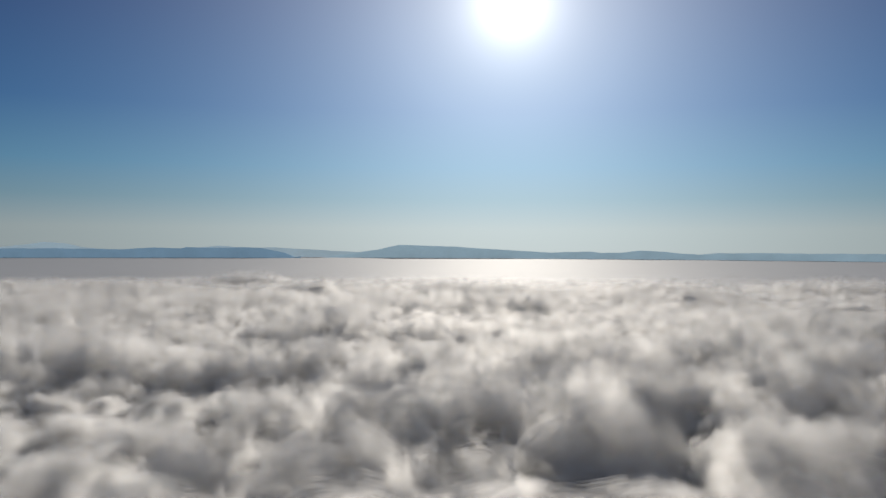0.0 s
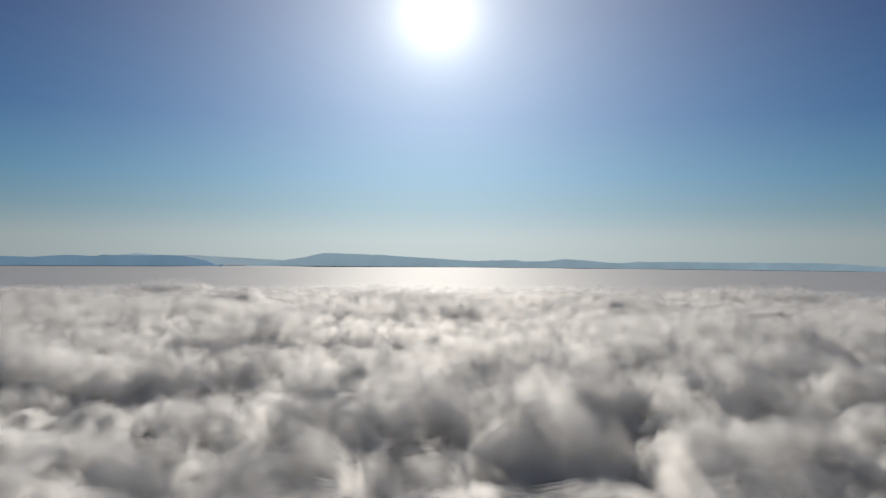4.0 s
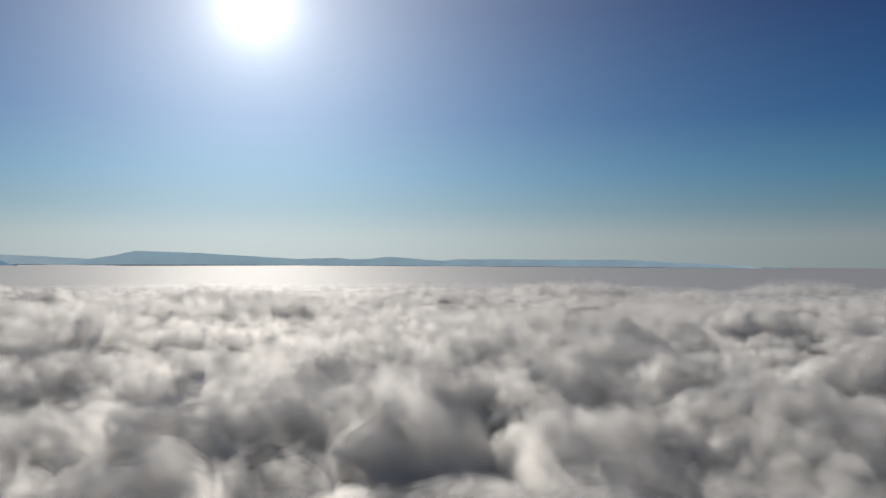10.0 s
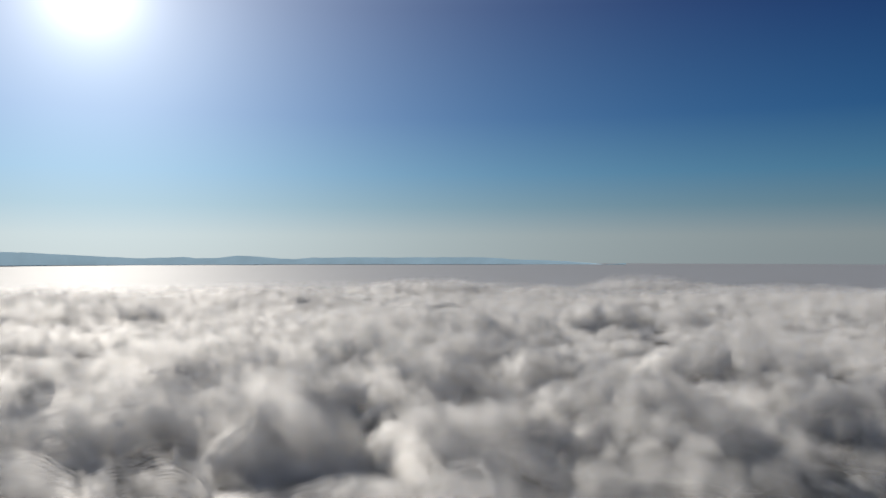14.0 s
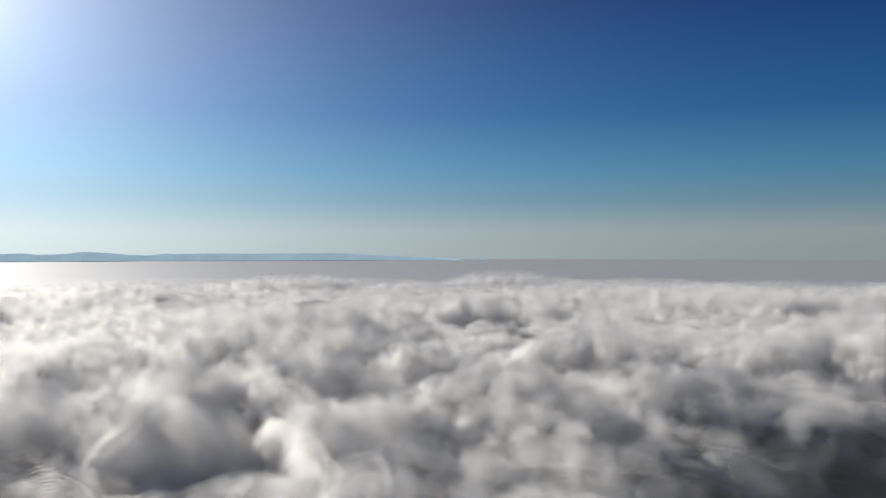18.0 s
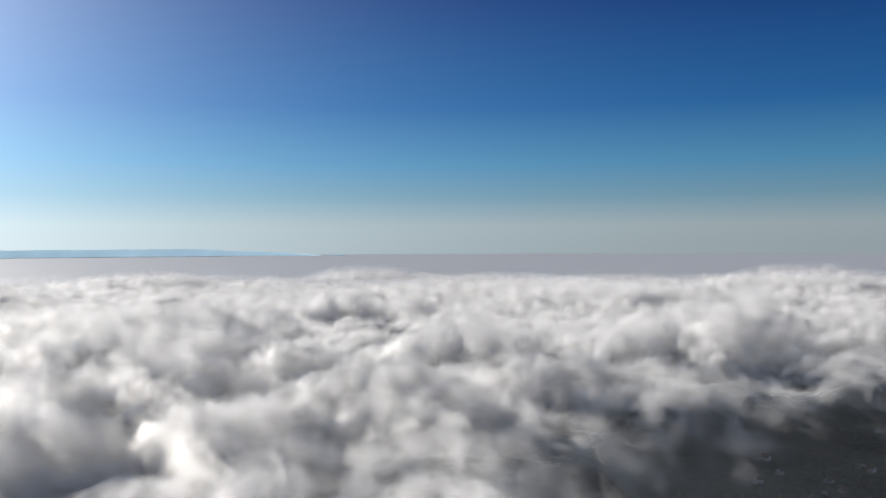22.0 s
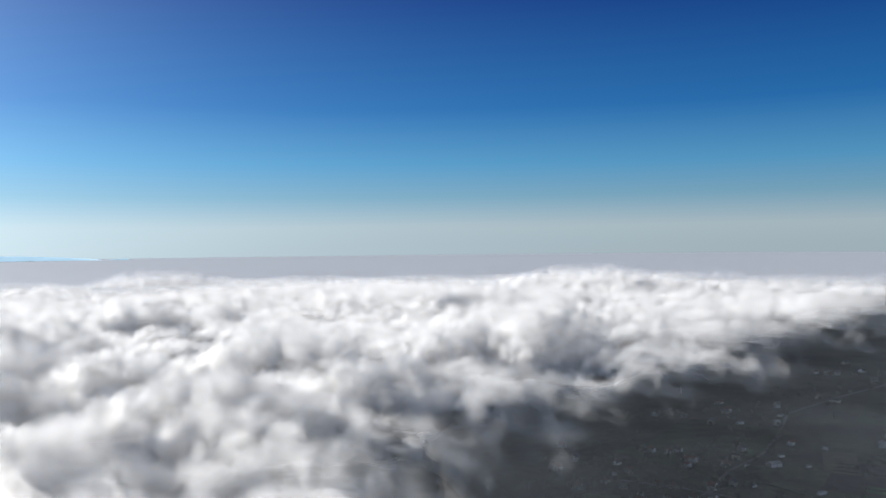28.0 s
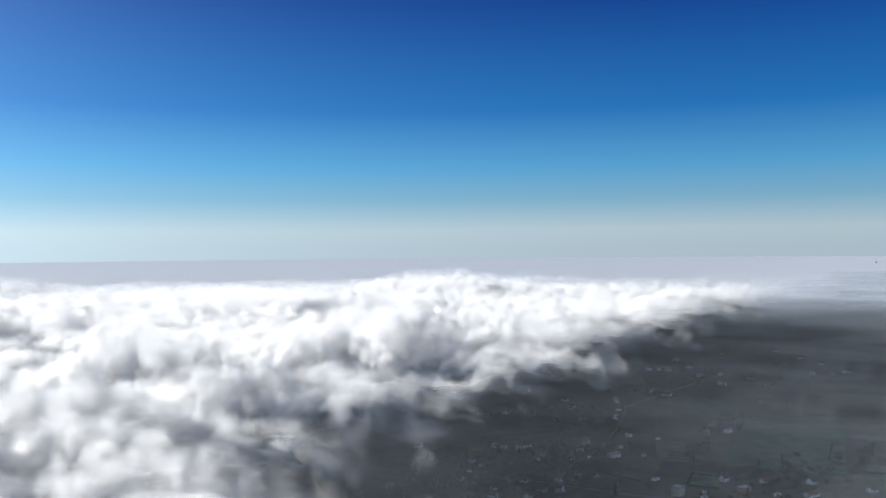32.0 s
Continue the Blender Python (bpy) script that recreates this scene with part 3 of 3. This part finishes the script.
def house(w, d, h, pitch, wall, roof, storeys=1, chimney=True, flat=False, name="house"):
    """Walls with gables, an overhanging roof of two slopes, windows in frames, a door and a chimney."""
    root = new(name)
    bm = bmesh.new()
    rise = 0.0 if flat else w / 2 * math.tan(radians(pitch))
    prof = [(-w / 2, 0), (w / 2, 0), (w / 2, h), (0, h + rise), (-w / 2, h)] if not flat else [(-w / 2, 0), (w / 2, 0), (w / 2, h), (-w / 2, h)]
    ends = [[bm.verts.new((x, y, z)) for x, z in prof] for y in (-d / 2, d / 2)]
    bm.faces.new(ends[0])
    bm.faces.new(ends[1][::-1])
    for i in range(len(prof)):
        j = (i + 1) % len(prof)
        bm.faces.new((ends[0][j], ends[0][i], ends[1][i], ends[1][j]))
    part("wall", bm, MAT_WALLS[wall], root)
    over, t = 0.5, 0.22
    if flat:
        part("roof", box(bmesh.new(), -w / 2 - 0.2, -d / 2 - 0.2, h + 0.003, w / 2 + 0.2, d / 2 + 0.2, h + 0.45, 0.05), MAT_ROOFS[roof], root)
    else:
        for s in (-1, 1):
            bm = bmesh.new()
            ex, ez = s * (w / 2 + over), h - over * math.tan(radians(pitch))
            low = [(0, h + rise + 0.01), (ex, ez + 0.01), (ex, ez + t), (0, h + rise + t)]
            rows = [[bm.verts.new((x, y, z)) for x, z in low] for y in (-d / 2 - over, d / 2 + over)]
            bm.faces.new(rows[0])
            bm.faces.new(rows[1][::-1])
            for i in range(4):
                j = (i + 1) % 4
                bm.faces.new((rows[0][j], rows[0][i], rows[1][i], rows[1][j]))
            bmesh.ops.recalc_face_normals(bm, faces=bm.faces)
            part("roof_slope", bm, MAT_ROOFS[roof], root)
        if chimney:
            bm = box(bmesh.new(), w * 0.14, d * 0.18, h + rise * 0.55, w * 0.14 + 0.7, d * 0.18 + 0.7, h + rise + 1.0)
            box(bm, w * 0.14 - 0.08, d * 0.18 - 0.08, h + rise + 1.0, w * 0.14 + 0.78, d * 0.18 + 0.78, h + rise + 1.15)
            part("chimney", bm, MAT_WALLS[4], root)
    for k in range(storeys):
        z0 = 1.0 + k * (h - 0.4) / storeys
        for sy in (-1, 1):
            for fx in (-0.28, 0.28):
                window(root, fx * w, sy * d / 2, z0, sy, "y")
        for sx in (-1, 1):
            for fy in (-0.3, 0.0, 0.3):
                if not (k == 0 and fy == 0.0 and sx == -1):
                    window(root, sx * w / 2, fy * d, z0, sx, "x")
    door = part("door", box(bmesh.new(), -w / 2 - 0.05, -0.5, 0.0, -w / 2 + 0.03, 0.5, 2.05, 0.01), MAT_DOOR, root, "brown wooden door")
    part("door_handle", box(bmesh.new(), -w / 2 - 0.11, 0.34, 1.0, -w / 2 - 0.05, 0.38, 1.12), MAT_STEEL, door)
    return root


_panes = {}


def window(root, x, y, z, side, axis):
    if axis not in _panes:
        frame_bm, pane_bm = bmesh.new(), bmesh.new()
        for a in ((-0.62, -0.05, 0, 0.62, 0.05, 0.09), (-0.62, -0.05, 1.31, 0.62, 0.05, 1.4), (-0.62, -0.05, 0.09, -0.53, 0.05, 1.31), (0.53, -0.05, 0.09, 0.62, 0.05, 1.31),
                  (-0.03, -0.045, 0.09, 0.03, 0.045, 1.31)):
            box(frame_bm, *a)
        box(pane_bm, -0.53, -0.02, 0.09, 0.53, 0.02, 1.31)
        if axis == "x":
            for bm in (frame_bm, pane_bm):
                bmesh.ops.rotate(bm, verts=bm.verts, matrix=Matrix.Rotation(radians(90), 3, "Z"))
        made = []
        for nm, bm, mat in (("window_frame", frame_bm, MAT_FRAME), ("pane", pane_bm, MAT_GLASS)):
            me = bpy.data.meshes.new(nm)
            bm.to_mesh(me)
            bm.free()
            me.materials.append(mat)
            made.append(me)
        _panes[axis] = made
    fr = new("window", _panes[axis][0])
    fr.parent, fr.location = root, (x, y, z)
    gl = new("pane", _panes[axis][1])
    gl.parent = fr


def tree(height, spread, seed, conifer=False):
    """A tapered trunk with limbs and a crown of many small leaf clumps with gaps."""
    rnd = random.Random(seed)
    root = new("tree")
    bm = bmesh.new()

    def limb(a, c, r0, r1):
        d = (c - a)
        m = Matrix.Translation((a + c) / 2) @ d.to_track_quat("Z", "Y").to_matrix().to_4x4()
        bmesh.ops.create_cone(bm, cap_ends=True, segments=6, radius1=r0, radius2=r1, depth=d.length, matrix=m)

    top = Vector((rnd.uniform(-0.3, 0.3), rnd.uniform(-0.3, 0.3), height * (0.9 if conifer else 0.7)))
    limb(Vector((0, 0, -0.2)), top, height * 0.028, height * 0.008)
    tips = []
    for i in range(7):
        f = rnd.uniform(0.35, 0.9)
        a = rnd.uniform(0, 6.28)
        s = spread * rnd.uniform(0.45, 0.8) * ((1 - f) * 1.2 if conifer else 1)
        base = top * f
        tip = base + Vector((math.cos(a) * s, math.sin(a) * s, height * rnd.uniform(0.02, 0.2)))
        limb(base, tip, height * 0.012, height * 0.004)
        tips.append(tip)
    part("trunk", bm, MAT_BARK, root)
    bm = bmesh.new()
    for i in range(190):
        if conifer:
            f = rnd.random() ** 0.8
            r = spread * 0.55 * (1 - f) + 0.2
            a = rnd.uniform(0, 6.28)
            c = Vector((math.cos(a) * r * rnd.uniform(0.5, 1), math.sin(a) * r * rnd.uniform(0.5, 1), height * (0.12 + 0.88 * f)))
        else:
            t = rnd.choice(tips + [top])
            c = t + Vector((rnd.gauss(0, 1), rnd.gauss(0, 1), rnd.gauss(0.2, 0.75))) * spread * 0.24
        s = rnd.uniform(0.25, 0.6) * height / 8
        n1 = Vector((rnd.gauss(0, 1), rnd.gauss(0, 1), rnd.gauss(0, 1))).normalized()
        n2 = n1.orthogonal().normalized()
        n3 = n1.cross(n2)
        q = [bm.verts.new(c + n2 * s * u + n3 * s * v + n1 * s * w) for u, v, w in ((-1, -0.6, 0), (0.1, -0.9, 0.3), (1, 0.1, 0), (0.2, 0.9, -0.2), (-0.8, 0.6, 0.2))]
        bm.faces.new(q)
    part("crown", bm, MAT_LEAF, root)
    return root


def hedge(length, seed):
    rnd = random.Random(seed)
    root = new("hedge")
    bm = bmesh.new()
    for i in range(int(length * 14)):
        c = Vector((rnd.uniform(-length / 2, length / 2), rnd.gauss(0, 0.45), abs(rnd.gauss(0.9, 0.6))))
        s = rnd.uniform(0.2, 0.5)
        n1 = Vector((rnd.gauss(0, 1), rnd.gauss(0, 1), rnd.gauss(0, 1))).normalized()
        n2 = n1.orthogonal().normalized()
        n3 = n1.cross(n2)
        bm.faces.new([bm.verts.new(c + n2 * s * u + n3 * s * v) for u, v in ((-1, -0.6), (0.3, -1), (1, 0.3), (-0.2, 1))])
    part("foliage", bm, MAT_LEAF, root)
    bm = bmesh.new()
    for i in range(int(length / 1.5)):
        x = -length / 2 + 0.7 + i * 1.5
        bmesh.ops.create_cone(bm, cap_ends=True, segments=5, radius1=0.06, radius2=0.03, depth=1.2, matrix=Matrix.Translation((x, 0, 0.5)))
    part("stems", bm, MAT_BARK, root)
    return root


# plan of the village: x, y of each building
NEAR_HOUSES = [(485, 387), (453, 381), (498, 355), (484, 336), (448, 334), (464, 300), (444, 317), (470, 290), (529, 311), (545, 321), (545, 314),
               (549, 289), (577, 293), (604, 300), (487, 269), (504, 262), (457, 268), (462, 257), (422, 290), (436, 269), (422, 340), (512, 419),
               (550, 354), (551, 364), (746, 378), (688, 427), (686, 366), (688, 397), (811, 354), (720, 317), (651, 277), (555, 342), (563, 337)]
FAR_HOUSES = [(803, 350), (740, 378), (685, 366), (684, 427), (884, 337), (875, 315), (741, 224), (694, 217), (718, 204), (782, 405), (1166, 399), (1275, 358),
              (1205, 248), (1129, 197), (1142, 174), (1174, 161), (1064, 304), (982, 279), (1055, 401), (1057, 387), (1063, 377), (1046, 259), (1356, 290),
              (1232, 202), (1031, 322), (1110, 360), (1290, 240)]
FARM_HOUSES = [(553, 164, 6.5, 8, 3.6, 50, 0, 0), (564, 137, 7.5, 9, 2.9, 32, 1, 1), (580, 107, 7, 8.5, 3.4, 44, 0, 0), (547, 102, 7.5, 16, 3.0, 34, 0, 1),
               (581, 67, 7, 8.5, 3.2, 38, 0, 3), (501, 164, 4.5, 6.5, 2.6, 25, 0, 2)]
placed = []


def put_house(x, y, w, d, h, pitch, wall, roof, turn, storeys, group):
    x, y = x * SCALE, y * SCALE
    ob = house(w, d, h, pitch, wall, roof, storeys)
    ob.matrix_world = pose(x, y, 0, 0, 0, turn)
    placed.append((x, y, max(w, d) * 0.75))
    tagged(ob, "%s %s house with a %s gabled roof" % (("small", "two-storey")[storeys > 1], WALL_WORDS[wall], ROOF_WORDS[roof]), "house", group)


rnd = random.Random(12)
for x, y in NEAR_HOUSES:
    put_house(x, y, rnd.uniform(5.5, 7.5), rnd.uniform(7, 9.5), rnd.choice((2.9, 4.4, 4.8)), rnd.uniform(30, 44), rnd.choice((0, 0, 0, 0, 1, 3)), rnd.choice((0, 0, 2, 1, 3)),
              rnd.uniform(-20, 20) + rnd.choice((0, 90)), rnd.choice((1, 2)), "houses of the village")
for x, y in FAR_HOUSES:
    put_house(x, y, rnd.uniform(7, 9), rnd.uniform(9, 16), rnd.choice((3.2, 5.0)), rnd.uniform(26, 40), rnd.choice((0, 0, 0, 1, 3)), rnd.choice((0, 2, 2, 1)),
              rnd.uniform(-25, 25) + rnd.choice((0, 90)), 1, "far houses in the mist")
for x, y, w, d, h, pitch, wall, roof in FARM_HOUSES:
    put_house(x, y, w, d, h, pitch, wall, roof, rnd.uniform(-12, 12) + (75 if d > 15 else 60), 1, "farmhouses beside the meadow")
barn = house(9, 14, 3.8, 24, 0, 2, 1, chimney=False, name="barn")
barn.matrix_world = pose(575 * SCALE, 261 * SCALE, 0, 0, 0, 62)
tagged(barn, "long white barn with a low grey sheet roof", "barn")
placed.append((575 * SCALE, 261 * SCALE, 12))
for (x, y, w, d, h, wall, st, turn, label) in ((500, 182, 9, 11, 8.4, 1, 3, 78, "three-storey cream building with a flat roof"), (532, 144, 8, 13, 5.2, 2, 2, 70, "orange rendered two-storey block with a flat roof")):
    ob = house(w, d, h, 0, wall, 2, st, flat=True, name="apartment_building")
    ob.matrix_world = pose(x * SCALE, y * SCALE, 0, 0, 0, turn)
    tagged(ob, label, "building")
    placed.append((x * SCALE, y * SCALE, 9))


def shed(x, y, turn, w, d, h, label):
    root = new("shed")
    part("wall", box(bmesh.new(), -w / 2, -d / 2, 0, w / 2, d / 2, h, 0.03), MAT_WALLS[0], root)
    bm = box(bmesh.new(), -w / 2 - 0.2, -d / 2 - 0.2, h + 0.003, w / 2 + 0.2, d / 2 + 0.2, h + 0.14)
    bmesh.ops.translate(bm, vec=(0, 0, 0.3), verts=[v for v in bm.verts if v.co.x > 0])
    part("roof", bm, MAT_ROOFS[2], root)
    part("door", box(bmesh.new(), -0.6, -d / 2 - 0.05, 0, 0.6, -d / 2 + 0.02, 1.9), MAT_DOOR, root)
    root.matrix_world = pose(x * SCALE, y * SCALE, 0, 0, 0, turn)
    tagged(root, label, "shed", "sheds of the village")
    placed.append((x * SCALE, y * SCALE, 4))


for x, y, turn, w, d, h in ((527, 208, 70, 3.4, 10, 2.3), (590, 240, 80, 3, 7, 2.2), (515, 168, 20, 3, 4, 2.2), (440, 300, 40, 3, 6, 2.3), (560, 276, 15, 4, 5, 2.4), (606, 268, 60, 4, 7, 2.4),
                            (470, 340, 30, 3.5, 5, 2.3), (512, 250, 75, 3, 6, 2.3), (700, 345, 60, 5, 9, 3), (760, 330, 50, 4, 8, 3), (655, 250, 10, 4, 6, 2.6), (535, 122, 70, 4, 6, 2.4)):
    shed(x, y, turn, w, d, h, "low white shed with a grey sloping roof")

trees = [tree(8, 3.4, 1), tree(10, 4.2, 2), tree(6, 2.8, 3), tree(11, 3.6, 4, True)]
TREE_WORDS = ["dark rounded garden tree", "tall dark spreading tree", "small dark fruit tree", "tall narrow dark conifer"]
used = [False] * 4


def put_tree(x, y, k, s):
    x, y = x * SCALE, y * SCALE
    if any((x - a) ** 2 + (y - c) ** 2 < (r + 2.0) ** 2 for a, c, r in placed):
        return
    m = pose(x, y, 0, 0, 0, rnd.uniform(0, 360)) @ Matrix.Diagonal((s, s, s, 1))
    if used[k]:
        ob = copy_thing(trees[k], pose(x, y, 0, 0, 0, rnd.uniform(0, 360)))
        ob.scale = (s, s, s * rnd.uniform(0.9, 1.1))
    else:
        trees[k].matrix_world = m
        used[k] = True
        tagged(trees[k], TREE_WORDS[k] + " among the houses", "tree", "trees of the village")


for k in range(4):
    put_tree(608 + k * 6, 128 + k * 3, k, 1.0)
for x0, y0, sx, sy, count in ((598, 118, 22, 14, 34), (655, 78, 26, 9, 26), (470, 300, 50, 40, 110), (560, 300, 45, 22, 60), (540, 120, 22, 18, 16), (700, 380, 50, 30, 26),
                              (620, 205, 26, 8, 10), (735, 215, 24, 12, 18), (1000, 320, 120, 60, 40), (860, 330, 40, 25, 14), (445, 350, 35, 25, 26)):
    for i in range(count):
        put_tree(rnd.gauss(x0, sx), rnd.gauss(y0, sy), rnd.choice((0, 0, 1, 2, 2, 3)), rnd.uniform(0.7, 1.25))
for k, (x, y, turn, length) in enumerate(((545, 187, 10, 34), (560, 176, 100, 20), (527, 172, 100, 22), (690, 110, 6, 70), (780, 205, 12, 90), (650, 290, 12, 60), (600, 190, 100, 26),
                                          (640, 60, 95, 40), (880, 165, 10, 110), (520, 235, 80, 40), (610, 330, 14, 70))):
    h = hedge(length * SCALE, 100 + k)
    h.matrix_world = pose(x * SCALE, y * SCALE, 0, 0, 0, turn)
    tagged(h, "dark untrimmed hedge along a field edge", "hedge", "hedges round the fields")


def tower(x, y, top, r, mat, label, light):
    """A tapered chimney whose head stands out of the cloud."""
    root = new("chimney_tower")
    bm = bmesh.new()
    bmesh.ops.create_cone(bm, cap_ends=True, segments=20, radius1=r * 1.5, radius2=r, depth=top, matrix=Matrix.Translation((0, 0, top / 2)))
    part("shaft", bm, mat, root)
    for z in (top - 7, top - 3):
        bm = bmesh.new()
        bmesh.ops.create_cone(bm, cap_ends=True, segments=20, radius1=r * 1.18, radius2=r * 1.16, depth=1.6, matrix=Matrix.Translation((0, 0, z)))
        part("collar", bm, light, root)
    bm = bmesh.new()
    bmesh.ops.create_cone(bm, cap_ends=True, segments=20, radius1=r * 1.1, radius2=r * 1.1, depth=1.2, matrix=Matrix.Translation((0, 0, top + 0.6)))
    part("rim", bm, MAT_DARK, root)
    root.matrix_world = pose(x * SCALE, y * SCALE, 0)
    tagged(root, label, "chimney", "chimneys standing out of the cloud")


tower(2536, 262, 180, 4.2, MAT_STEEL, "tall pale chimney with dark bands rising from the cloud", MAT_DARK)
tower(2700, 372, 178, 3.4, MAT_DARK, "tall dark chimney rising from the cloud", MAT_DARK)
